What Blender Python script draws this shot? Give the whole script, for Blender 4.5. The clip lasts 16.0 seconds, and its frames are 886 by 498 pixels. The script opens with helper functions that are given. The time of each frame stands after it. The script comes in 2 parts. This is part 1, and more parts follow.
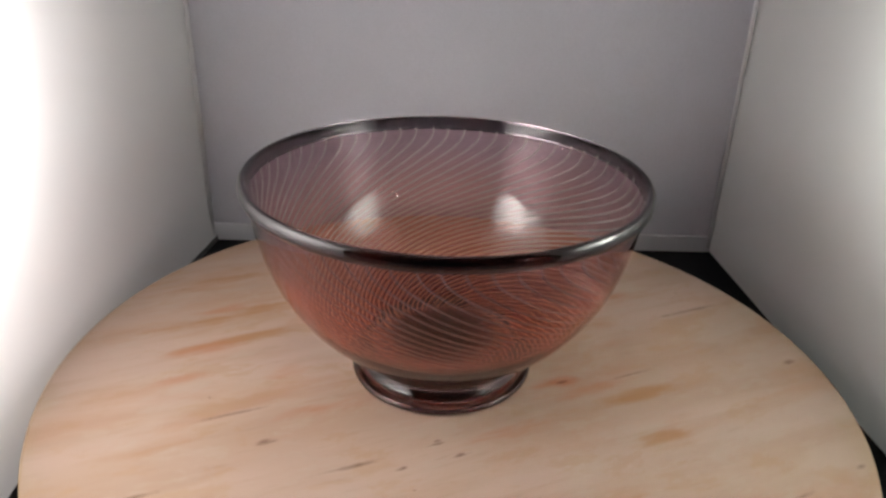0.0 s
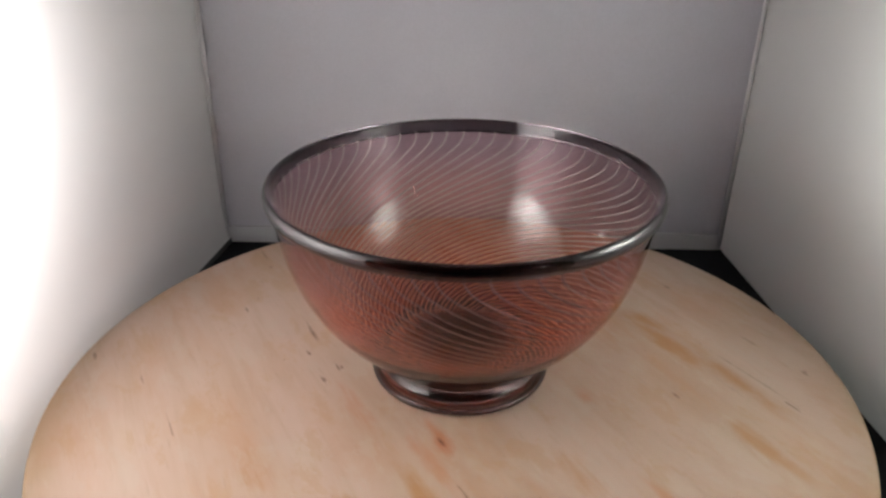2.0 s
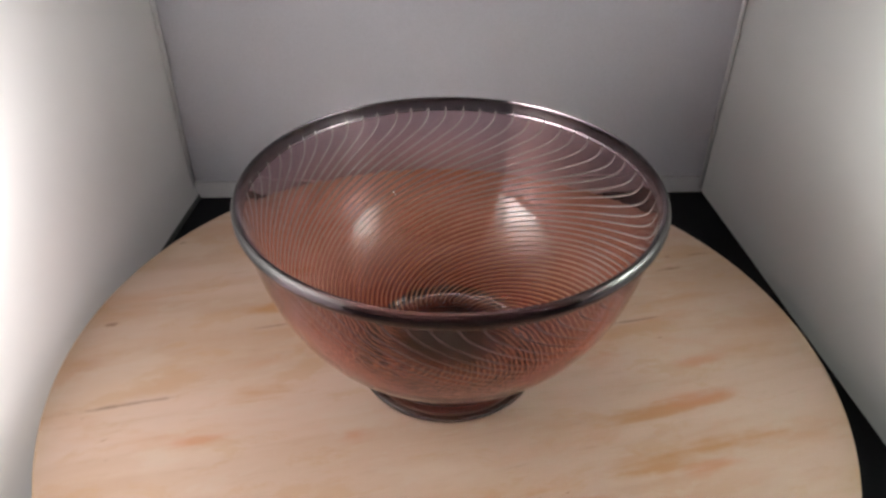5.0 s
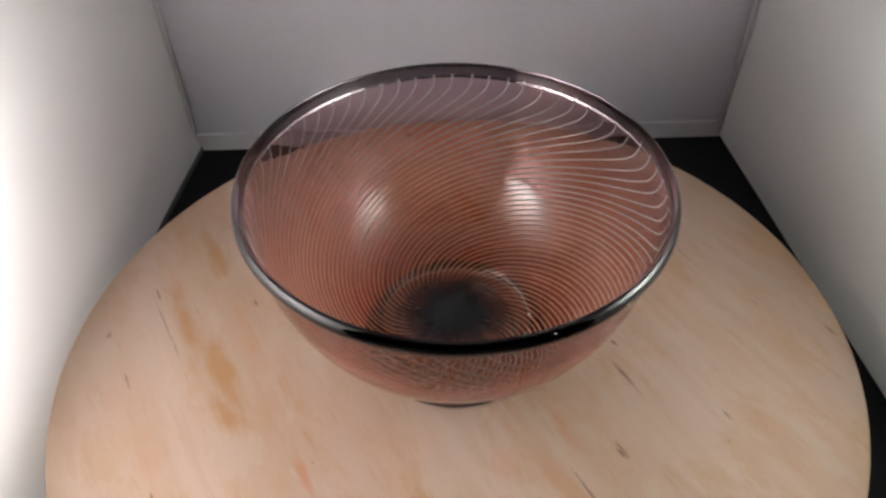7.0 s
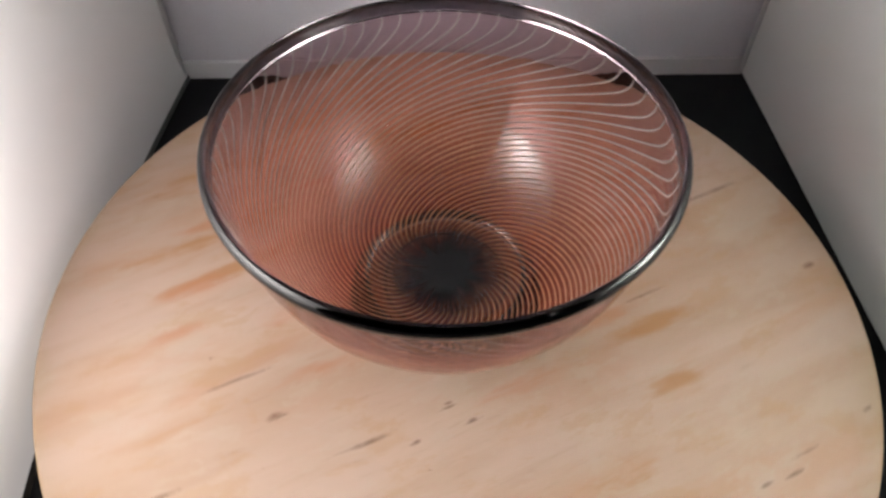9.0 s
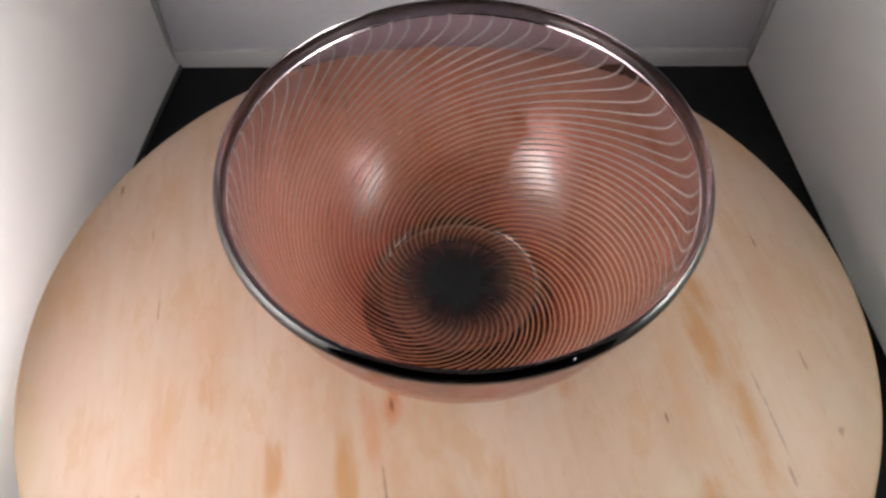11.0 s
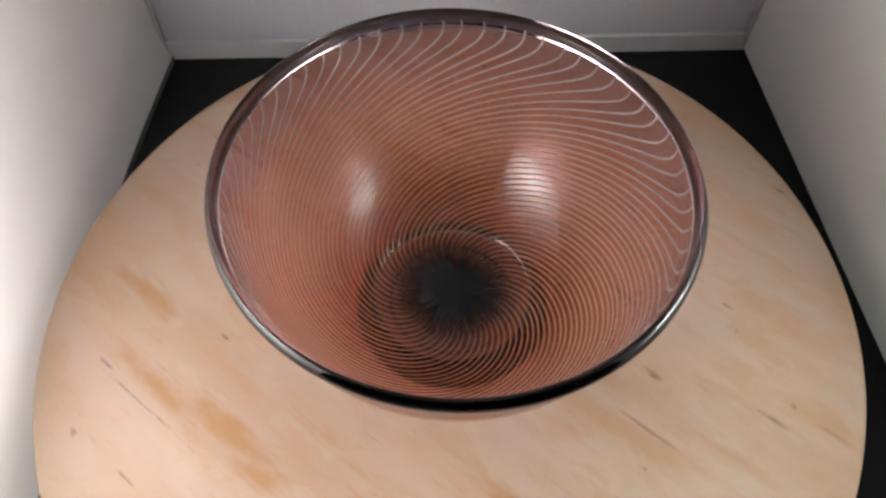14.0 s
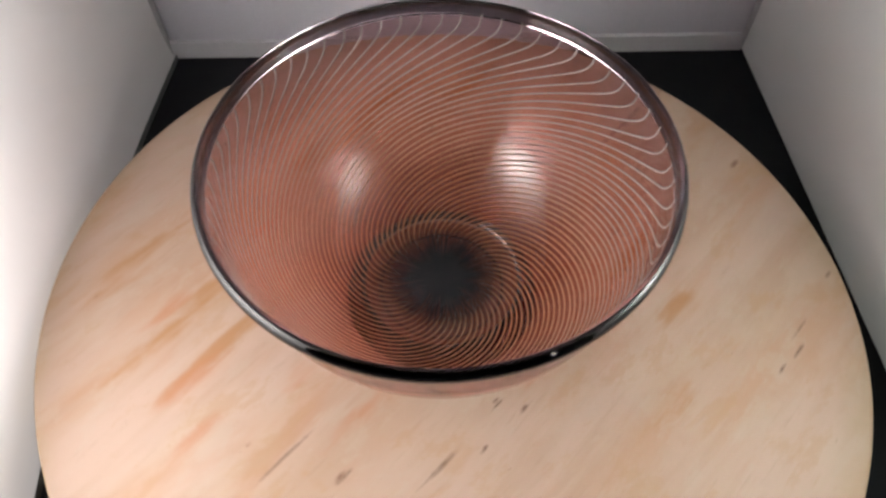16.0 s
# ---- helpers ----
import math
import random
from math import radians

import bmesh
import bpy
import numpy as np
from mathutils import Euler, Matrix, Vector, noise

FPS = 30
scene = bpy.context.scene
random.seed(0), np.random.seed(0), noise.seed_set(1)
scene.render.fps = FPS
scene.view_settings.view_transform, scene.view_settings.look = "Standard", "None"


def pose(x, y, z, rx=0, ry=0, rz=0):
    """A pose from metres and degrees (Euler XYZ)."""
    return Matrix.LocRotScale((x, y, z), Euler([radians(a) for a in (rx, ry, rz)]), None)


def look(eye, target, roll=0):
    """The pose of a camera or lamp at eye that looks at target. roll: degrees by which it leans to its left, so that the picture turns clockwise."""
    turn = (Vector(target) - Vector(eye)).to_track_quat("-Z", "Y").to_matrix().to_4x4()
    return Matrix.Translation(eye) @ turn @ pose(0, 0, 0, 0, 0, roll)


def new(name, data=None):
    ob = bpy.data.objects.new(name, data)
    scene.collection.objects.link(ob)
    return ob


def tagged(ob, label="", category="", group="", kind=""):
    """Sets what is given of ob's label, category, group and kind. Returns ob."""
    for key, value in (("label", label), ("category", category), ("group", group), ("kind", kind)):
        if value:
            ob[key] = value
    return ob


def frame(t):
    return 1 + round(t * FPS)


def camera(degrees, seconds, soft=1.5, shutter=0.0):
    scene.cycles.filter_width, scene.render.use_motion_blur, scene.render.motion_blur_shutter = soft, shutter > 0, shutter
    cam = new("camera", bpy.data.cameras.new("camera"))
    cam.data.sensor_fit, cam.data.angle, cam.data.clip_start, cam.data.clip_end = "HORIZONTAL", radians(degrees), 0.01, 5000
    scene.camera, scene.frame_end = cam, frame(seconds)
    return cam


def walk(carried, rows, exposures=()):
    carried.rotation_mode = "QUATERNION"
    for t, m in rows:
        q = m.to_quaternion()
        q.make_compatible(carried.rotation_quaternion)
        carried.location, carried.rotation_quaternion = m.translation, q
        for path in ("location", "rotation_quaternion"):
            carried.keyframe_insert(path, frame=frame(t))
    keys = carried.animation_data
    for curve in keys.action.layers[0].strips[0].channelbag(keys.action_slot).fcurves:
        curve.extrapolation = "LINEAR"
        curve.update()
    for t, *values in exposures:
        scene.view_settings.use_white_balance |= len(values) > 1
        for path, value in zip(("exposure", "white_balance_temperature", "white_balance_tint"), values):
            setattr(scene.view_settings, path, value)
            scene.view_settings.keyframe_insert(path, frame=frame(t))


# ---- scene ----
# ---------------------------------------------------------------- camera
cam = camera(62.84, 16.0, soft=2.7, shutter=0.4)
PATH = [
    (0.0, pose(-0.0076, -0.3083, 0.2106, 64.63, -1.44, -0.16)),
    (0.5, pose(-0.0058, -0.3079, 0.2094, 65.03, -1.07, -0.04)),
    (1.0, pose(-0.0092, -0.3092, 0.2085, 65.15, -1.50, 0.02)),
    (1.5, pose(-0.0069, -0.3110, 0.2108, 65.08, -0.92, 0.26)),
    (2.0, pose(-0.0066, -0.3098, 0.2166, 64.16, -0.57, 0.53)),
    (2.5, pose(-0.0100, -0.3001, 0.2218, 63.70, -0.73, -0.03)),
    (3.0, pose(-0.0113, -0.2981, 0.2263, 62.28, -0.90, -0.58)),
    (3.5, pose(-0.0105, -0.2941, 0.2308, 61.41, -0.79, -1.04)),
    (4.0, pose(-0.0123, -0.2862, 0.2407, 59.41, -0.65, -1.59)),
    (6.5, pose(-0.0136, -0.2491, 0.2789, 48.48, -0.04, -2.82)),
    (7.0, pose(-0.0145, -0.2389, 0.2845, 46.54, 0.61, -2.47)),
    (7.5, pose(-0.0116, -0.2227, 0.2865, 43.27, 1.12, -2.86)),
    (8.0, pose(-0.0144, -0.2169, 0.2881, 41.77, 1.07, -2.66)),
    (8.5, pose(-0.0090, -0.2089, 0.2870, 40.10, 0.99, -2.05)),
    (9.0, pose(-0.0062, -0.2061, 0.2856, 39.23, 0.25, -1.07)),
    (11.5, pose(-0.0134, -0.1791, 0.3021, 34.84, -0.40, -1.43)),
    (12.0, pose(-0.0149, -0.1784, 0.3073, 33.93, 0.42, -1.57)),
    (12.5, pose(-0.0146, -0.1776, 0.3059, 33.99, -0.02, -1.94)),
    (13.0, pose(-0.0117, -0.1752, 0.3063, 33.30, -0.06, -2.23)),
    (13.5, pose(-0.0123, -0.1736, 0.3050, 33.24, -0.28, -2.46)),
    (14.0, pose(-0.0124, -0.1720, 0.3073, 33.36, -0.21, -2.28)),
    (14.5, pose(-0.0108, -0.1723, 0.3109, 33.52, 0.10, -2.08)),
    (15.0, pose(-0.0116, -0.1716, 0.3110, 33.30, 0.07, -1.90)),
    (15.5, pose(-0.0112, -0.1720, 0.3109, 32.99, -0.18, -1.67)),
    (16.0, pose(-0.0068, -0.1802, 0.3060, 34.04, 0.15, -1.74)),
]
walk(cam, PATH, exposures=[(0.0, 0.20), (4.0, 0.22), (6.5, 0.20), (8.0, 0.37), (9.2, 0.54), (12.0, 0.57), (13.2, 0.55), (14.5, 0.49), (16.0, 0.64)])

# turn of the turntable, seconds and degrees
SPIN = [
    (0.0, -0.1),
    (0.5, -24.5),
    (1.0, -46.0),
    (1.5, -65.9),
    (2.0, -83.6),
    (2.5, -100.7),
    (3.0, -119.4),
    (3.5, -138.1),
    (4.0, -156.8),
    (6.5, -246.2),
    (7.0, -265.0),
    (7.5, -279.8),
    (8.0, -305.8),
    (8.5, -329.1),
    (9.0, -358.5),
    (11.5, -491.3),
    (12.0, -517.6),
    (12.5, -539.2),
    (13.0, -561.9),
    (13.5, -583.5),
    (14.0, -603.5),
    (14.5, -627.5),
    (15.0, -648.5),
    (15.5, -673.8),
    (16.0, -696.7),
]

# ---------------------------------------------------------------- world and lamps
world = bpy.data.worlds.new("dim_room")
world.use_nodes = True
world.node_tree.nodes["Background"].inputs[0].default_value = (0.6, 0.65, 0.75, 1)
world.node_tree.nodes["Background"].inputs[1].default_value = 0.02
scene.world = world


def disk_lamp(name, eye, target, watts, size, colour):
    data = bpy.data.lights.new(name, "AREA")
    data.shape, data.size, data.energy, data.color = "DISK", size, watts, colour
    lamp = new(name, data)
    lamp.matrix_world = look(eye, target)
    return lamp


# one lamp behind each side sheet of the light box, as in any folding photo tent
disk_lamp("lamp_left", (-0.288, -0.104, 0.166), (-0.18, -0.102, 0.164), 2.62, 0.05, (1.0, 0.935, 0.91))
disk_lamp("lamp_right", (0.264, -0.072, 0.172), (0.20, -0.071, 0.171), 1.45, 0.030, (0.97, 1.0, 0.92))

# a small upright lamp out in the room, seen as a spark in the glass
data = bpy.data.lights.new("lamp_room", "AREA")
data.shape, data.size, data.size_y, data.energy, data.color = "RECTANGLE", 0.010, 0.05, 0.08, (1.0, 0.95, 0.9)
new("lamp_room", data).matrix_world = look((0.39, -0.51, 0.28), (0, 0, 0.05))


# ---------------------------------------------------------------- node helpers
class Nodes:
    def __init__(self, name):
        self.mat = bpy.data.materials.new(name)
        self.mat.use_nodes = True
        self.tree = self.mat.node_tree
        self.tree.nodes.clear()
        self.out = self.tree.nodes.new("ShaderNodeOutputMaterial")

    def add(self, kind):
        return self.tree.nodes.new("ShaderNode" + kind)

    def link(self, a, b):
        self.tree.links.new(a, b)

    def put(self, socket, value):
        if isinstance(value, bpy.types.NodeSocket):
            self.link(value, socket)
        else:
            socket.default_value = value

    def math(self, op, a, b=0.0, c=0.0, clamp=False):
        node = self.add("Math")
        node.operation, node.use_clamp = op, clamp
        for socket, value in zip(node.inputs, (a, b, c)):
            self.put(socket, value)
        return node.outputs[0]

    def mix(self, fac, a, b, blend="MIX"):
        node = self.add("Mix")
        node.data_type, node.blend_type = "RGBA", blend
        self.put(node.inputs[0], fac)
        self.put(node.inputs[6], a)
        self.put(node.inputs[7], b)
        return node.outputs[2]

    def coords(self, turn=0.0, scale=(1, 1, 1)):
        tex = self.add("TexCoord")
        spun = self.add("Mapping")
        spun.inputs["Rotation"].default_value = (0, 0, radians(turn))
        self.link(tex.outputs["Object"], spun.inputs[0])
        sized = self.add("Mapping")
        sized.inputs["Scale"].default_value = scale
        self.link(spun.outputs[0], sized.inputs[0])
        return sized.outputs[0]

    def noise(self, vector, scale, detail=4.0, rough=0.55, distort=0.0):
        node = self.add("TexNoise")
        self.link(vector, node.inputs["Vector"])
        node.inputs["Scale"].default_value = scale
        node.inputs["Detail"].default_value = detail
        node.inputs["Roughness"].default_value = rough
        node.inputs["Distortion"].default_value = distort
        return node.outputs[0]

    def ramp(self, value, low, high, a=0.0, b=1.0):
        node = self.add("MapRange")
        node.interpolation_type = "SMOOTHSTEP"
        for k, x in enumerate((value, low, high, a, b)):
            self.put(node.inputs[k], x)
        return node.outputs[0]

    def bump(self, height, strength, distance):
        node = self.add("Bump")
        self.link(height, node.inputs["Height"])
        node.inputs["Strength"].default_value = strength
        node.inputs["Distance"].default_value = distance
        return node.outputs[0]

    def principled(self, colour, rough, normal=None, **more):
        node = self.add("BsdfPrincipled")
        self.put(node.inputs["Base Color"], colour)
        self.put(node.inputs["Roughness"], rough)
        if normal is not None:
            self.link(normal, node.inputs["Normal"])
        for key, value in more.items():
            self.put(node.inputs[key.replace("_", " ")], value)
        return node.outputs[0]

    def finish(self, shader):
        self.link(shader, self.out.inputs[0])
        return self.mat


# ---------------------------------------------------------------- materials
def sheet_material(name, through_share, tone):
    """White tent cloth that lets lamp light through, with a fine weave and soft creases."""
    n = Nodes(name)
    v = n.coords()
    cloud = n.noise(v, 9.0, 3.0)
    weave = n.noise(v, 900.0, 2.0)
    colour = n.mix(cloud, (tone * 0.93, tone * 0.93, tone * 0.94, 1), (tone, tone, tone * 0.995, 1))
    normal = n.bump(n.math("ADD", n.math("MULTIPLY", cloud, 6.0), weave), 0.25, 0.0006)
    a = n.add("BsdfDiffuse")
    n.put(a.inputs[0], colour)
    n.link(normal, a.inputs["Normal"])
    b = n.add("BsdfTranslucent")
    n.put(b.inputs[0], colour)
    m = n.add("MixShader")
    m.inputs[0].default_value = through_share
    n.link(a.outputs[0], m.inputs[1])
    n.link(b.outputs[0], m.inputs[2])
    return n.finish(m.outputs[0])


def plain_cloth(name, colour, rough=0.9, grain=700.0):
    n = Nodes(name)
    v = n.coords()
    cloud, fine = n.noise(v, 14.0, 4.0), n.noise(v, grain, 2.0)
    dark = tuple(0.75 * c for c in colour) + (1,)
    col = n.mix(n.math("MULTIPLY_ADD", fine, 0.5, n.math("MULTIPLY", cloud, 0.5)), dark, tuple(colour) + (1,))
    crease = n.noise(n.coords(20.0, (1, 0.4, 0.4)), 26.0, 3.0, 0.5, 1.2)
    height = n.math("MULTIPLY_ADD", crease, 4.0, fine)
    return n.finish(n.principled(col, rough, n.bump(height, 0.3, 0.0005), Specular_IOR_Level=0.2))


# stains of the wood, millimetres: x, y, half length, half width; all lie along the grain
GRAIN = 22.8
KNOTS = [
    (57, -14, 3.0, 1.9), (-78, -61, 3.6, 1.4), (-120, -107, 2.0, 1.4), (-4, -59, 1.9, 1.2), (6, -67, 2.6, 1.1),
    (179, 8, 3.0, 1.4), (21, 177, 1.7, 1.5), (34, 103, 2.4, 0.9), (-18, -76, 1.8, 0.9),
]
HONEY_STAINS = [
    (-132, 36, 21, 5), (-109, 19, 30, 5), (-127, -67, 20, 4), (63, -93, 14, 9), (98, -55, 14, 7),
    (92, -22, 19, 6), (-13, 115, 24, 6), (26, 138, 21, 6), (70, 126, 19, 5), (86, 42, 17, 6),
    (-33, 76, 36, 6), (-35, 114, 14, 5), (-124, 86, 27, 8), (-102, 51, 28, 6),
]
RUST_STAINS = [
    (-55, -38, 20, 4.5), (32, -51, 17, 5), (47, -17, 14, 3.5), (74, -17, 20, 5), (-81, -11, 11, 5),
    (-72, 76, 12, 4), (-122, 10, 18, 7), (-129, -18, 11, 5), (98, 72, 15, 4), (-127, 48, 14, 4), (31, 59, 8, 4),
]
DARK_STREAKS = [
    (-99, -44, 12, 1), (-77, -62, 5, 1.7), (144, 60, 26, 1.5), (-38, -76, 8, 1), (-19, -77, 3, 1.2),
    (-4, -61, 4.2, 1.1), (6, -68, 4.2, 1.1), (32, 133, 13, 1), (57, -14, 4, 1.5), (91, -7, 13, 0.8),
    (135, -97, 4, 1.2), (176, -70, 3, 1.6), (-73, 140, 5, 1.1), (-8, 162, 6, 1.1), (22, 176, 3, 1.4),
    (-43, -77, 15, 0.9), (-66, -115, 3.4, 1.2), (-4, -158, 7, 1.2), (-91, -41, 9, 1), (47, 155, 5, 1.1),
    (24, 148, 28, 0.7), (-98, -44, 17, 0.9), (-121, -95, 6, 1.0), (-140, -114, 12, 0.9), (36, -135, 11, 0.9), (11, 142, 10, 0.8), (-25, -187, 4, 1.4), (143, -88, 7, 1.1), (122, -101, 3, 1),
]


def wood_material():
    """Pale birch: fine grain along one way, honey and rust stains, dark flecks."""
    n = Nodes("birch_board")
    flat = n.coords(-GRAIN)
    along = n.coords(-GRAIN, (0.11, 1, 1))
    fine = n.noise(along, 420.0, 5.0, 0.6)
    mid = n.noise(along, 70.0, 4.0, 0.55, 0.6)
    broad = n.noise(along, 16.0, 3.0)
    ragged = n.noise(n.coords(-GRAIN, (0.25, 1, 1)), 130.0, 4.0, 0.65)
    wander = n.noise(flat, 38.0, 3.0)

    shred = n.noise(n.coords(-GRAIN, (0.35, 1, 1)), 700.0, 3.0, 0.7)

    def stain_mask(stains, soft, frayed=0.0):
        total = None
        a = radians(-GRAIN)
        for x, y, half, wide in stains:
            wide *= 0.62 if frayed else 1.0
            gx = (x * math.cos(a) - y * math.sin(a)) / 1000
            gy = (x * math.sin(a) + y * math.cos(a)) / 1000
            shift = n.add("Mapping")
            shift.inputs["Scale"].default_value = (1000 / half, 1000 / wide, 0)
            shift.inputs["Location"].default_value = (-gx * 1000 / half, -gy * 1000 / wide, 0)
            n.link(flat, shift.inputs[0])
            size = n.add("VectorMath")
            size.operation = "LENGTH"
            n.link(shift.outputs[0], size.inputs[0])
            near = size.outputs["Value"]
            total = near if total is None else n.math("MINIMUM", total, near)
        rough = n.math("ADD", total, n.math("MULTIPLY_ADD", ragged, 2.6, -1.2))
        rough = n.math("ADD", rough, n.math("MULTIPLY_ADD", wander, 1.6, -0.8))
        if frayed:
            rough = n.math("ADD", rough, n.math("MULTIPLY_ADD", shred, frayed, -0.4 * frayed))
        return n.ramp(rough, 1.55, 1.55 - soft, 0.0, 1.0)

    pale, tan = (0.60, 0.445, 0.358, 1), (0.505, 0.352, 0.252, 1)
    col = n.mix(n.ramp(broad, 0.35, 0.7), pale, tan)
    col = n.mix(n.ramp(mid, 0.45, 0.75, 0.0, 0.55), col, (0.47, 0.315, 0.21, 1))
    col = n.mix(n.ramp(wander, 0.5, 0.75, 0.0, 0.35), col, (0.54, 0.41, 0.34, 1))
    col = n.mix(n.ramp(fine, 0.55, 0.8, 0.0, 0.35), col, (0.33, 0.22, 0.13, 1))
    blotch = n.noise(n.coords(-GRAIN, (0.28, 1, 1)), 30.0, 5.0, 0.6, 0.5)
    col = n.mix(n.ramp(blotch, 0.47, 0.66, 0.0, 0.62), col, (0.53, 0.32, 0.20, 1))
    cream = n.noise(n.coords(-GRAIN, (0.4, 1, 1)), 21.0, 4.0, 0.6)
    col = n.mix(n.ramp(cream, 0.52, 0.66, 0.0, 0.6), col, (0.60, 0.47, 0.37, 1))
    sep = n.add("SeparateXYZ")
    n.link(flat, sep.inputs[0])
    x, y = sep.outputs[0], sep.outputs[1]
    r = n.math("SQRT", n.math("ADD", n.math("MULTIPLY", x, x), n.math("MULTIPLY", y, y)))
    rim = n.ramp(n.math("ADD", r, n.math("MULTIPLY_ADD", wander, 0.03, -0.015)), 0.182, 0.198, 0.0, 0.35)
    col = n.mix(rim, col, (0.46, 0.35, 0.19, 1))  # yellowed varnish towards the edge
    worn = n.math("ADD", sep.outputs[2], n.math("MULTIPLY_ADD", ragged, 0.0012, -0.0006))
    col = n.mix(n.ramp(worn, -0.0003, -0.0014, 0.0, 0.85), col, (0.56, 0.38, 0.17, 1))  # bare yellow edge
    flake = n.noise(n.coords(-GRAIN, (0.45, 1, 1)), 46.0, 6.0, 0.68, 0.3)
    col = n.mix(n.ramp(flake, 0.53, 0.62, 0.0, 0.45), col, (0.51, 0.325, 0.185, 1))
    col = n.mix(n.ramp(flake, 0.46, 0.38, 0.0, 0.4), col, (0.57, 0.46, 0.37, 1))
    tick = n.noise(n.coords(-GRAIN, (0.22, 1, 1)), 330.0, 3.0, 0.6)
    col = n.mix(n.math("MULTIPLY", n.ramp(tick, 0.71, 0.76), n.ramp(flake, 0.47, 0.54)), col, (0.22, 0.11, 0.055, 1))
    streaky = n.ramp(mid, 0.34, 0.60, 0.12, 1.0)
    col = n.mix(n.math("MULTIPLY", n.math("MULTIPLY", stain_mask(HONEY_STAINS, 1.2), streaky), 0.85), col, (0.47, 0.255, 0.11, 1))
    col = n.mix(n.math("MULTIPLY", n.math("MULTIPLY", stain_mask(RUST_STAINS, 1.3), streaky), 0.65), col, (0.54, 0.245, 0.125, 1))
    col = n.mix(n.math("MULTIPLY", stain_mask(DARK_STREAKS, 1.2, 1.8), 0.65), col, (0.12, 0.07, 0.04, 1))
    col = n.mix(n.math("MULTIPLY", stain_mask([(x, y, 2.6 * a, 2.4 * b) for x, y, a, b in KNOTS[:1]], 1.5), 0.80), col, (0.50, 0.175, 0.075, 1))
    col = n.mix(n.math("MULTIPLY", stain_mask(KNOTS, 1.1, 0.9), 0.62), col, (0.13, 0.045, 0.025, 1))
    normal = n.bump(n.math("ADD", fine, mid), 0.12, 0.0004)
    return n.finish(n.principled(col, n.ramp(mid, 0.2, 0.8, 0.50, 0.62), normal, Specular_IOR_Level=0.3))


def glass_material(name, colour, waist=None, deep=None, dark=None, ring=None):
    """Hand-blown tinted glass with faint waves; waist, deep: its colour half-way down and where it thickens towards the base; dark: the pooled colour at the middle; ring: where the clear foot begins."""
    n = Nodes(name)
    v = n.coords()
    wave = n.noise(v, 55.0, 2.0)
    normal = n.bump(wave, 0.14, 0.0012)
    col = colour + (1,)
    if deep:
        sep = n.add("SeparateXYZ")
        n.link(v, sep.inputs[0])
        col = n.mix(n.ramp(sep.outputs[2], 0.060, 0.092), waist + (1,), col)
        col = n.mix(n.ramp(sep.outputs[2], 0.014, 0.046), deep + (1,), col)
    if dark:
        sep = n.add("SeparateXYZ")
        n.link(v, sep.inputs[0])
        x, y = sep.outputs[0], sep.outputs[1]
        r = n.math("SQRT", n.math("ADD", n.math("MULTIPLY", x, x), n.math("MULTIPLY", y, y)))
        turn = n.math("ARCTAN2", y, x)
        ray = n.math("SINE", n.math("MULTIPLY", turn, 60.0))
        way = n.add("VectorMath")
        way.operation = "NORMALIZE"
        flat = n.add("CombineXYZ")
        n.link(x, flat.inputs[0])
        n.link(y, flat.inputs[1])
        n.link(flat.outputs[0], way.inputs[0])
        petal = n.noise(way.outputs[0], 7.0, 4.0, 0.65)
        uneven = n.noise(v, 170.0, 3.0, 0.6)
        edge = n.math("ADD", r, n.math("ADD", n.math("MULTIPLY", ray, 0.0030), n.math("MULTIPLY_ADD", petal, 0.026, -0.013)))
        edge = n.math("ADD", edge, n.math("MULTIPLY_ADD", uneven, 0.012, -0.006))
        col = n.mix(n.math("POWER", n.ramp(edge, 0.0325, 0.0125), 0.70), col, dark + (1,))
    if ring:
        sep = n.add("SeparateXYZ")
        n.link(v, sep.inputs[0])
        x, y = sep.outputs[0], sep.outputs[1]
        r = n.math("SQRT", n.math("ADD", n.math("MULTIPLY", x, x), n.math("MULTIPLY", y, y)))
        col = n.mix(n.ramp(r, ring, ring + 0.002), col, (0.80, 0.66, 0.62, 1))
        line = n.math("MULTIPLY", n.ramp(r, 0.0290, 0.0295), n.ramp(r, 0.0306, 0.0301))
        col = n.mix(n.math("MULTIPLY", line, 0.9), col, (0.02, 0.008, 0.006, 1))  # dark line painted for the shaded step inside the foot
    return n.finish(n.principled(col, 0.015, normal, IOR=1.5, Transmission_Weight=1.0))


def rim_material():
    """Lip glass, clearer inside; the dark room's reflection is painted into its outer side."""
    n = Nodes("plum_glass_rim")
    v = n.coords()
    sep = n.add("SeparateXYZ")
    n.link(v, sep.inputs[0])
    x, y = sep.outputs[0], sep.outputs[1]
    r = n.math("SQRT", n.math("ADD", n.math("MULTIPLY", x, x), n.math("MULTIPLY", y, y)))
    col = n.mix(n.ramp(r, 0.0883, 0.0893), (0.70, 0.50, 0.60, 1), (0.018, 0.011, 0.015, 1))
    return n.finish(n.principled(col, 0.03, n.bump(n.noise(v, 60.0, 2.0), 0.1, 0.001), IOR=1.5, Specular_IOR_Level=0.36, Transmission_Weight=1.0))


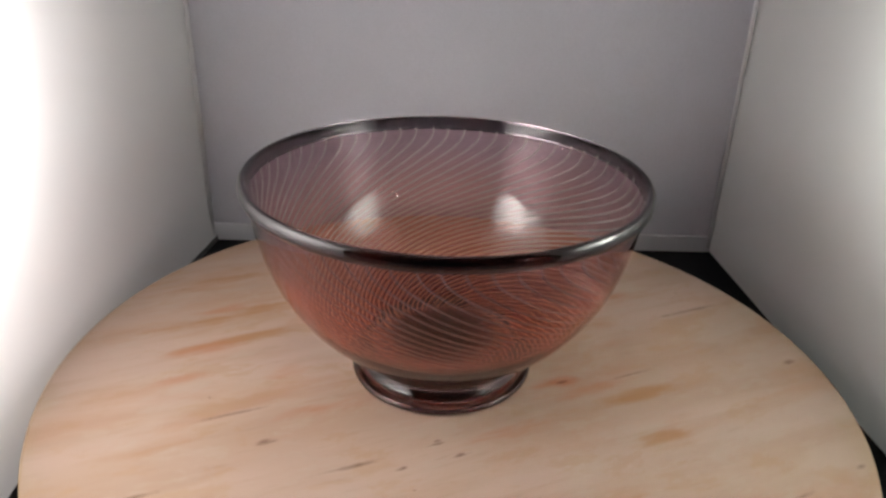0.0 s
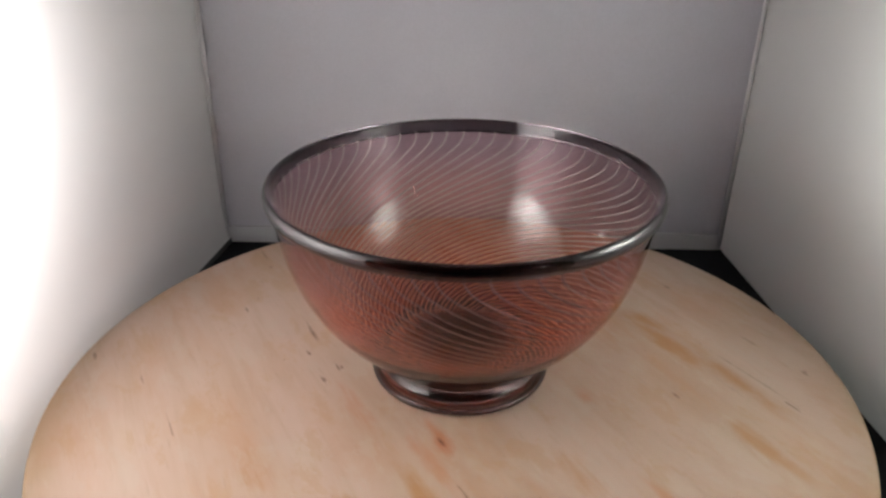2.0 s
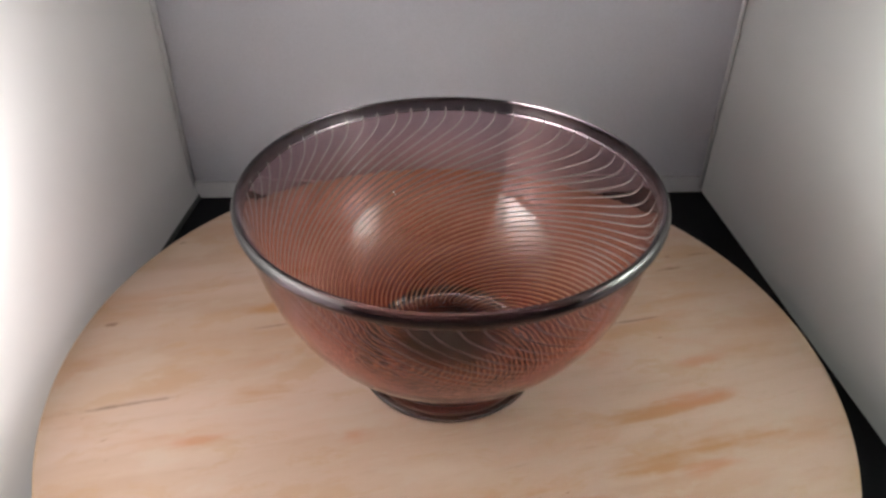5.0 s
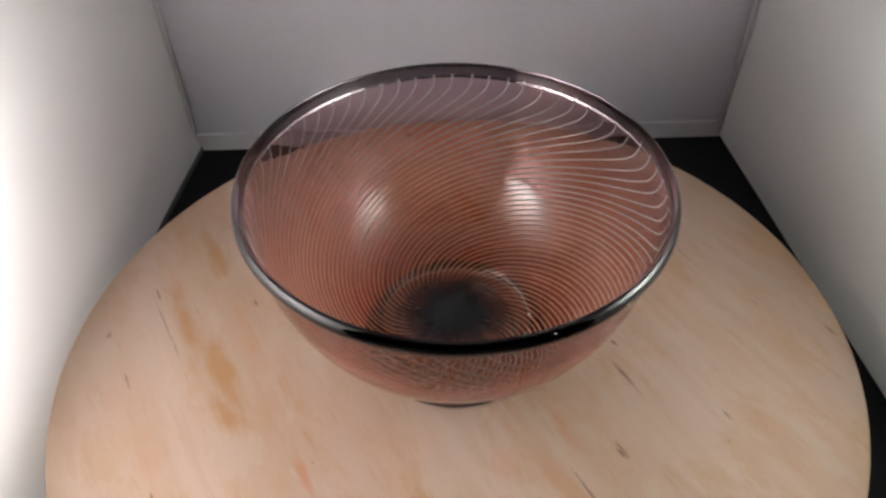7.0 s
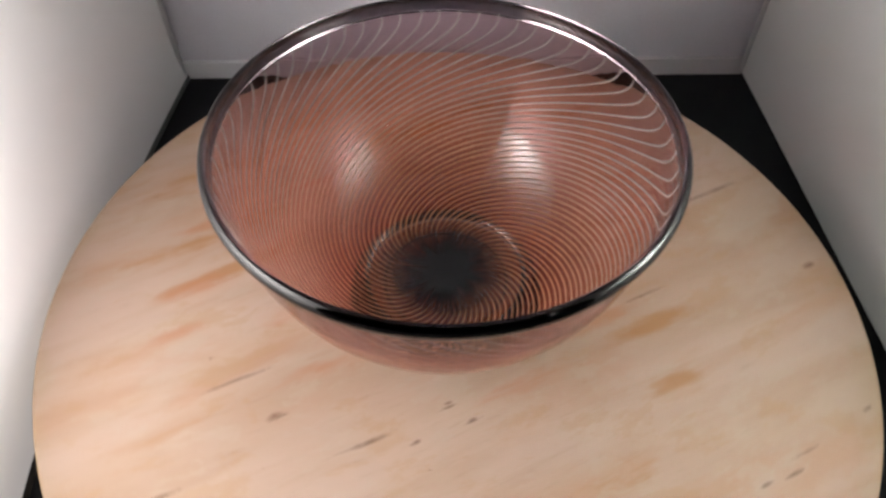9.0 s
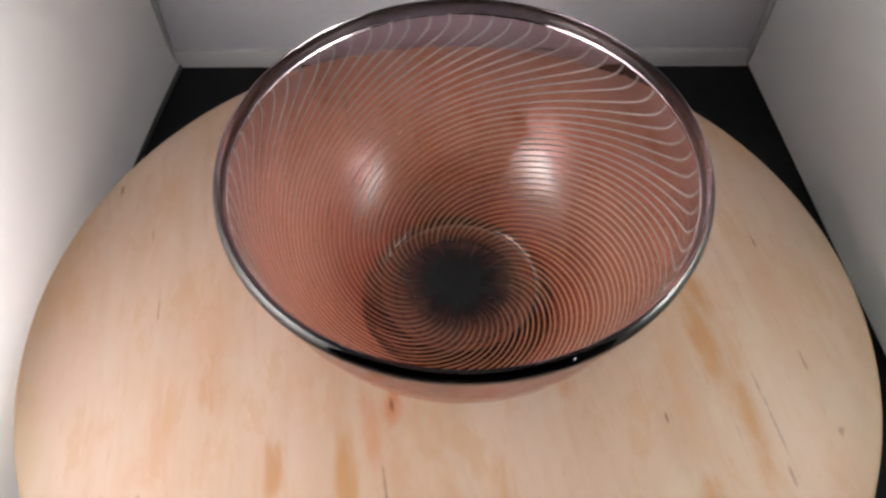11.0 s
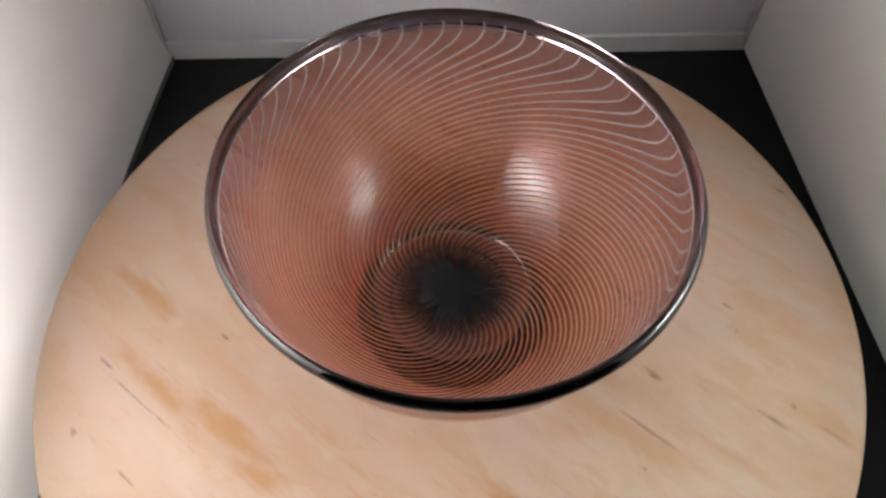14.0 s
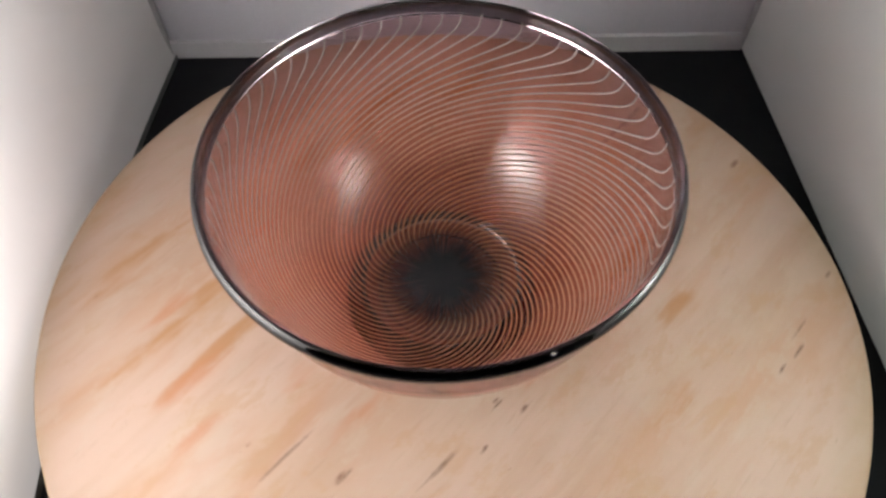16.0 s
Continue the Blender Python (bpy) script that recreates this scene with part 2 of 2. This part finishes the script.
def foot_material():
    """Foot glass; its dark reflection lines at the board and the bowl joint are painted."""
    n = Nodes("plum_glass_foot")
    v = n.coords()
    sep = n.add("SeparateXYZ")
    n.link(v, sep.inputs[0])
    z = sep.outputs[2]
    edge_shade = n.math("MAXIMUM", n.ramp(z, 0.0032, 0.0026), n.ramp(z, 0.0144, 0.0149))
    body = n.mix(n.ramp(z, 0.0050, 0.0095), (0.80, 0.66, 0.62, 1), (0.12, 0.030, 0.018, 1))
    col = n.mix(n.math("MULTIPLY", edge_shade, 0.85), body, (0.05, 0.025, 0.024, 1))
    return n.finish(n.principled(col, 0.10, n.bump(n.noise(v, 60.0, 2.0), 0.1, 0.001), IOR=1.5, Specular_IOR_Level=0.3, Transmission_Weight=1.0))


def thread_material():
    """Milky glass thread, warmer towards the base where the plum glass over it thickens."""
    n = Nodes("milky_glass_thread")
    v = n.coords()
    sep = n.add("SeparateXYZ")
    n.link(v, sep.inputs[0])
    spots = n.noise(v, 260.0, 3.0)
    up = n.ramp(sep.outputs[2], 0.018, 0.075)
    col = n.mix(up, (0.98, 0.52, 0.28, 1), (0.98, 0.90, 0.87, 1))
    b, m = n.add("BsdfTranslucent"), n.add("MixShader")
    n.link(col, b.inputs[0])
    m.inputs[0].default_value = 0.18
    n.link(n.principled(col, 0.30, Specular_IOR_Level=0.25), m.inputs[1])
    n.link(b.outputs[0], m.inputs[2])
    clear, top = n.add("BsdfTransparent"), n.add("MixShader")
    dense = n.math("MULTIPLY_ADD", n.ramp(sep.outputs[2], 0.022, 0.070), -0.35, 0.68)
    dense = n.math("MULTIPLY", dense, n.ramp(sep.outputs[2], 0.0986, 0.0972, 0.0, 1.0))
    dense = n.math("MULTIPLY", dense, n.ramp(sep.outputs[2], 0.0162, 0.0176, 0.15, 1.0))
    n.put(top.inputs[0], n.math("MULTIPLY", dense, n.ramp(spots, 0.2, 0.7, 0.85, 1.0)))
    n.link(clear.outputs[0], top.inputs[1])
    n.link(m.outputs[0], top.inputs[2])
    return n.finish(top.outputs[0])


SHEET_LEFT = sheet_material("tent_cloth", 0.38, 0.90)
SHEET_BACK = plain_cloth("back_cloth", (0.61, 0.605, 0.665))
HEM = plain_cloth("hem_tape", (0.66, 0.66, 0.69))
SEAM = plain_cloth("seam_piping", (0.82, 0.82, 0.84))
EDGE = plain_cloth("grey_edge_tape", (0.16, 0.165, 0.17))
BLACK = plain_cloth("black_felt", (0.012, 0.012, 0.014))
ROOM = plain_cloth("dim_plaster", (0.12, 0.12, 0.13))
BIRCH = wood_material()
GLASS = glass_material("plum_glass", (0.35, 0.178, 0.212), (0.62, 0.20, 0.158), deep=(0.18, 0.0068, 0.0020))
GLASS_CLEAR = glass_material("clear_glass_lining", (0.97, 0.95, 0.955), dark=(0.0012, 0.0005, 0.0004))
GLASS_RIM = rim_material()
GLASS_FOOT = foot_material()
GLASS_UNDER = glass_material("plum_glass_underside", (0.34, 0.07, 0.035), ring=0.0385)
THREAD = thread_material()


# ---------------------------------------------------------------- mesh helpers
def part(name, bm, material, parent=None, label=""):
    mesh = bpy.data.meshes.new(name)
    bm.normal_update()
    bm.to_mesh(mesh)
    bm.free()
    mesh.materials.append(material)
    ob = new(name, mesh)
    ob.parent = parent
    return tagged(ob, label)


def smooth(ob):
    for face in ob.data.polygons:
        face.use_smooth = True
    return ob


def revolve(profile, seg=128):
    """A surface of revolution about z through (r, z) points; r = 0 closes it."""
    bm = bmesh.new()
    rings = []
    for r, z in profile:
        if r < 1e-6:
            rings.append([bm.verts.new((0, 0, z))])
        else:
            rings.append([bm.verts.new((r * math.cos(2 * math.pi * k / seg), r * math.sin(2 * math.pi * k / seg), z)) for k in range(seg)])
    for a, b in zip(rings, rings[1:]):
        for k in range(seg):
            j = (k + 1) % seg
            if len(a) == 1:
                bm.faces.new((a[0], b[j], b[k]))
            elif len(b) == 1:
                bm.faces.new((a[k], a[j], b[0]))
            else:
                bm.faces.new((a[k], a[j], b[j], b[k]))
    return bm


def spline(points, steps=6):
    """Catmull-Rom through (r, z) points."""
    p = [points[0], *points, points[-1]]
    out = []
    for i in range(1, len(p) - 2):
        for s in range(steps):
            t = s / steps
            out.append(tuple(0.5 * (2 * p[i][k] + (p[i + 1][k] - p[i - 1][k]) * t
                                    + (2 * p[i - 1][k] - 5 * p[i][k] + 4 * p[i + 1][k] - p[i + 2][k]) * t * t
                                    + (3 * p[i][k] - p[i - 1][k] - 3 * p[i + 1][k] + p[i + 2][k]) * t ** 3) for k in (0, 1)))
    return out + [points[-1]]


def block(a, b, z0, z1, thick, side=1.0):
    """An upright slab on the plan's line a-b, its thickness to the left of that line (side 1) or right (-1)."""
    bm = bmesh.new()
    a, b = Vector((*a, 0)), Vector((*b, 0))
    d = (b - a).normalized()
    o = Vector((-d.y, d.x, 0)) * thick * side
    v = [bm.verts.new(p + Vector((0, 0, z))) for z in (z0, z1) for p in (a, b, b + o, a + o)]
    for f in ((0, 1, 2, 3), (4, 5, 6, 7), (0, 1, 5, 4), (1, 2, 6, 5), (2, 3, 7, 6), (3, 0, 4, 7)):
        bm.faces.new([v[i] for i in f])
    bmesh.ops.recalc_face_normals(bm, faces=bm.faces)
    return bm


def sheet(a, b, z0, z1, sag=0.002, seed=0.0, bow=0.0, toe=0.0):
    """A hanging cloth on the plan's line a-b, gently uneven; toe: how far its foot is tucked in."""
    bm = bmesh.new()
    a, b = Vector((*a, 0)), Vector((*b, 0))
    d = (b - a).normalized()
    o = Vector((-d.y, d.x, 0))
    nu, nv = 40, 60
    grid = []
    for j in range(nv + 1):
        row = []
        for i in range(nu + 1):
            u, w = i / nu, j / nv
            free = math.sin(math.pi * u) ** 0.5 * math.sin(math.pi * min(1, w + 0.001)) ** 0.5
            q = noise.noise(Vector((u * 2.2 + seed, w * 1.6, seed))) * sag * free + bow * math.sin(math.pi * u) - toe * (2.2 - 1.2 * u) * max(0.0, 1 - (z1 - z0) * w / 0.031)
            row.append(bm.verts.new(a + (b - a) * u + Vector((0, 0, z0 + (z1 - z0) * w)) + o * q))
        grid.append(row)
    for j in range(nv):
        for i in range(nu):
            bm.faces.new((grid[j][i], grid[j][i + 1], grid[j + 1][i + 1], grid[j + 1][i]))
    return bm


def tube(points, radius, seg=10):
    bm = bmesh.new()
    rings = []
    for i, p in enumerate(points):
        p = Vector(p)
        d = (Vector(points[min(i + 1, len(points) - 1)]) - Vector(points[max(i - 1, 0)])).normalized()
        s = d.orthogonal().normalized()
        t = d.cross(s)
        rings.append([bm.verts.new(p + (s * math.cos(2 * math.pi * k / seg) + t * math.sin(2 * math.pi * k / seg)) * radius) for k in range(seg)])
    for a, b in zip(rings, rings[1:]):
        for k in range(seg):
            bm.faces.new((a[k], a[(k + 1) % seg], b[(k + 1) % seg], b[k]))
    bm.faces.new(rings[0])
    bm.faces.new(rings[-1])
    bmesh.ops.recalc_face_normals(bm, faces=bm.faces)
    return bm


# ---------------------------------------------------------------- the light box
FLOOR = -0.0309
TOP = 0.50
BL, BR = (-0.1819, 0.2135), (0.2096, 0.2093)
FL, FR = (-0.186, -0.20), (0.2270, -0.20)


def light_box():
    bm = bmesh.new()
    bmesh.ops.create_cube(bm, size=1, matrix=Matrix.Translation((0.005, 0.01, FLOOR - 0.002)) @ Matrix.Diagonal((0.47, 0.46, 0.004, 1)))
    tagged(part("floor", bm, BLACK), "matt black felt floor of a small photo tent", "floor", kind="structure")

    left = smooth(part("wall_left", sheet(FL, BL, FLOOR, TOP, 0.0015, 3.1, 0.0155, 0.004), SHEET_LEFT))
    tagged(left, "white translucent cloth side wall lit from behind", "wall", kind="structure")
    smooth(part("corner_piping", tube([(BL[0] + 0.002, BL[1] - 0.003, FLOOR + 0.004), (BL[0] + 0.002, BL[1] - 0.003, TOP)], 0.0016), SEAM, left))
    tape = sheet((FL[0] + 0.0022, FL[1]), (BL[0] + 0.0022, BL[1] - 0.004), FLOOR, FLOOR + 0.0040, 0.0, 3.1, 0.0155, 0.0035)
    part("edge_tape", tape, EDGE, left, "dark grey tape along the foot of the cloth")

    right = smooth(part("wall_right", sheet(BR, FR, FLOOR, TOP, 0.003, 7.7), SHEET_LEFT))
    tagged(right, "white translucent cloth side wall in softer light", "wall", kind="structure")
    smooth(part("corner_piping", tube([(BR[0] - 0.002, BR[1] - 0.003, FLOOR + 0.004), (BR[0] - 0.002, BR[1] - 0.003, TOP)], 0.0016), SEAM, right))

    back = smooth(part("wall_back", sheet((BL[0], BL[1]), (BR[0], BR[1]), FLOOR, TOP, 0.003, 1.3), SHEET_BACK))
    tagged(back, "plain pale grey cloth back wall with a hem", "wall", kind="structure")
    part("hem", block((BL[0] + 0.001, BL[1] - 0.0035), (BR[0] - 0.001, BR[1] - 0.0035), FLOOR, FLOOR + 0.013, 0.003), HEM, back, "folded hem tape along the foot")

    # roof out of view, added to throw light down into the bowl
    bm = bmesh.new()
    bmesh.ops.create_cube(bm, size=1, matrix=Matrix.Translation((0.008, 0.006, TOP + 0.002)) @ Matrix.Diagonal((0.47, 0.46, 0.004, 1)))
    tagged(part("ceiling", bm, SHEET_LEFT), "unseen white cloth roof added to bounce light down", "ceiling", kind="structure")


def dark_room():
    """The unlit room round the tent."""
    z = FLOOR - 0.006
    bm = bmesh.new()
    bmesh.ops.create_cube(bm, size=1, matrix=Matrix.Translation((0, 0, z - 0.02)) @ Matrix.Diagonal((3.0, 3.0, 0.04, 1)))
    tagged(part("floor_room", bm, ROOM), "dim plain surface under the photo tent", "floor", kind="structure")
    for name, a, b in (("wall_north", (-1.5, 1.5), (1.5, 1.5)), ("wall_east", (1.5, 1.5), (1.5, -1.5)), ("wall_south", (1.5, -1.5), (-1.5, -1.5)), ("wall_west", (-1.5, -1.5), (-1.5, 1.5))):
        tagged(part(name, block(a, b, z, 1.6, 0.05), ROOM), "plain dim wall of the unlit room", "wall", kind="structure")
    bm = bmesh.new()
    bmesh.ops.create_cube(bm, size=1, matrix=Matrix.Translation((0, 0, 1.62)) @ Matrix.Diagonal((3.1, 3.1, 0.04, 1)))
    tagged(part("ceiling_room", bm, ROOM), "plain dim ceiling of the unlit room", "ceiling", kind="structure")


# ---------------------------------------------------------------- turntable
def turntable():
    base = tagged(new("turntable"), "round pale birch turntable with honey stains on black felt", "turntable")
    base.location = (0, 0, FLOOR)
    h = -FLOOR
    top = smooth(part("tabletop", revolve([(0, -0.018), (0.19, -0.018), (0.1938, -0.0168), (0.195, -0.0145), (0.195, -0.0028), (0.1943, -0.0009), (0.1925, 0.0), (0.10, 0.0), (0, 0.0)], 192), BIRCH, base, "stained birch disc with eased edge"))
    for v in top.data.vertices:
        turn = 2 * math.atan2(v.co.y, v.co.x)
        grow = 1 - 0.0071 * math.cos(turn) - 0.0138 * math.sin(turn)  # swollen across the grain
        v.co = (v.co.x * grow + 0.0004, v.co.y * grow - 0.0008, v.co.z)
    part("bearing_ring", revolve([(0, 0.0), (0.12, 0.0), (0.122, 0.001), (0.122, 0.010), (0.12, 0.011), (0, 0.011)], 64), EDGE, base, "dark grey bearing ring under the disc")
    return top, h


# ---------------------------------------------------------------- glass bowl
OUTER_POINTS = [(0.0380, 0.0150), (0.0480, 0.0205), (0.0600, 0.0300), (0.0705, 0.0425), (0.0785, 0.0570), (0.0836, 0.0720), (0.0865, 0.0860), (0.0882, 0.0960)]
OUTER = spline(OUTER_POINTS)
INNER = spline([(0.0876, 0.1025), (0.0847, 0.0862), (0.0819, 0.0728), (0.0774, 0.0588), (0.0701, 0.0450), (0.0602, 0.0332), (0.0487, 0.0237), (0.0345, 0.0181), (0.0160, 0.0162), (0.0, 0.0158)])
BEAD = spline([(0.0882, 0.0960), (0.0900, 0.0967), (0.0910, 0.0983), (0.0912, 0.1003), (0.0906, 0.1021), (0.0894, 0.1032), (0.0884, 0.1031), (0.0876, 0.1025)], 4)
FOOT_OUT = spline([(0.0405, 0.0002), (0.0428, 0.0), (0.0442, 0.0009), (0.0446, 0.0022), (0.0440, 0.0034), (0.0428, 0.0039), (0.0412, 0.0042), (0.0392, 0.0052), (0.0374, 0.0074), (0.0364, 0.0102), (0.0366, 0.0130), (0.0380, 0.0150)], 4)
FOOT_IN = spline([(0.0, 0.0004), (0.0150, 0.0004), (0.0290, 0.0004), (0.0360, 0.0003), (0.0405, 0.0002)], 6)
THREADS = 60
TWIST = 262.0
# how hard a thread leans on its way out: radial at the axis, flattest half-way, upright under the lip
SLANT = [(0.0, 0.0), (0.22, 1.0), (0.58, 1.0), (0.87, 0.42), (0.95, 0.0), (1.0, -0.10)]


THREAD_PATH = [(r, z) for r, z in INNER[::-1] if r > 0.010]


def wall_point(s):
    """A point on the inner face of the glass and the way out of it, s = 0 near the axis, 1 under the lip."""
    line = THREAD_PATH
    path = [0.0]
    for a, b in zip(line, line[1:]):
        path.append(path[-1] + math.hypot(b[0] - a[0], b[1] - a[1]))
    x = s * path[-1]
    k = min(max(i for i, q in enumerate(path) if q <= x + 1e-9), len(line) - 2)
    f = (x - path[k]) / (path[k + 1] - path[k])
    r, z = (line[k][j] + (line[k + 1][j] - line[k][j]) * f for j in (0, 1))
    dr, dz = line[k + 1][0] - line[k][0], line[k + 1][1] - line[k][1]
    q = math.hypot(dr, dz)
    return r - dz / q * 0.00010, z + dr / q * 0.00010, dz / q, -dr / q


def swirl(s):
    """Turn of a thread in radians on its way out from the axis."""
    u = min(1.0, max(0.0, s))
    ease = 0.0
    for (a, p), (b, q) in zip(SLANT, SLANT[1:]):
        w = min(u, b) - a
        if w > 0:
            ease += w * (p + 0.5 * (q - p) * w / (b - a))
    return -radians(TWIST) * ease


def warp(ob):
    """The slight lean and oval of hand-blown work, none at the foot and most at the lip."""
    for v in ob.data.vertices:
        k = max(0.0, v.co.z / 0.102)
        turn = 2 * math.atan2(v.co.y, v.co.x)
        grow = 1 + k * (0.0082 * math.cos(turn) - 0.0017 * math.sin(turn))
        lift = k * (-0.0059 * v.co.x + 0.0063 * v.co.y)
        v.co = (v.co.x * grow, v.co.y * grow, v.co.z + lift)
    return ob


def thread_mesh(start, first):
    bm = bmesh.new()
    rows = []
    steps = 110
    for i in range(steps + 1):
        s = first + (0.994 - first) * i / steps
        r, z, nr, nz = wall_point(s)
        a = start + swirl(s)
        ahead, behind = start + swirl(s + 0.004), start + swirl(s - 0.004)
        ra, za, _, _ = wall_point(min(1, s + 0.004))
        rb, zb, _, _ = wall_point(max(0, s - 0.004))
        d = Vector((ra * math.cos(ahead) - rb * math.cos(behind), ra * math.sin(ahead) - rb * math.sin(behind), za - zb)).normalized()
        out = Vector((nr * math.cos(a), nr * math.sin(a), nz))
        across = d.cross(out).normalized()
        p = Vector((r * math.cos(a), r * math.sin(a), z))
        w = (0.00034 + 0.00014 * s) * min(1.0, 0.25 + (s - first) / 0.09)
        rows.append([bm.verts.new(p + q) for q in (across * w, out * 0.00009, -across * w, -out * 0.00009)])
    for a, b in zip(rows, rows[1:]):
        for k in range(4):
            bm.faces.new((a[k], a[(k + 1) % 4], b[(k + 1) % 4], b[k]))
    bm.faces.new(rows[0])
    bm.faces.new(rows[-1])
    bmesh.ops.recalc_face_normals(bm, faces=bm.faces)
    return bm


def glass_bowl():
    bowl = tagged(new("glass_bowl"), "footed plum glass bowl with white swirled threads on a turntable", "bowl")
    for name, profile, material, label in (
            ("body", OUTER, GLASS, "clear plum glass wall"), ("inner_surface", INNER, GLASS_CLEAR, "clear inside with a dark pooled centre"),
            ("rim", BEAD, GLASS_RIM, "thick rounded glass lip with its dark reflection painted on"), ("foot", FOOT_OUT, GLASS_FOOT, "flared glass foot ring"),
            ("underside", FOOT_IN, GLASS_UNDER, "flat red glass underside with a dark ring")):
        warp(smooth(part(name, revolve(profile, 160), material, bowl, label)))
    for k in range(THREADS):
        start = 2 * math.pi * (k + random.uniform(-0.08, 0.08)) / THREADS
        warp(smooth(part("thread", thread_mesh(start, random.uniform(0.02, 0.08)), THREAD, bowl, "white glass thread")))
    return bowl


light_box()
dark_room()
tabletop, table_height = turntable()
bowl = glass_bowl()


# ---------------------------------------------------------------- what moves
def motions():
    rows = []
    for (t0, a0), (t1, a1) in zip(SPIN, SPIN[1:]):
        steps = 4 if t1 - t0 > 1 else 1
        rows += [(t0 + (t1 - t0) * k / steps, a0 + (a1 - a0) * k / steps) for k in range(steps)]
    rows.append(SPIN[-1])
    walk(tabletop, [(t, pose(0, 0, table_height, 0, 0, a)) for t, a in rows])
    off = Vector((-0.0024, 0.0015, 0.0))
    walk(bowl, [(t, pose(0, 0, 0.0002, 0, 0, a) @ Matrix.Translation(off)) for t, a in rows])


motions()
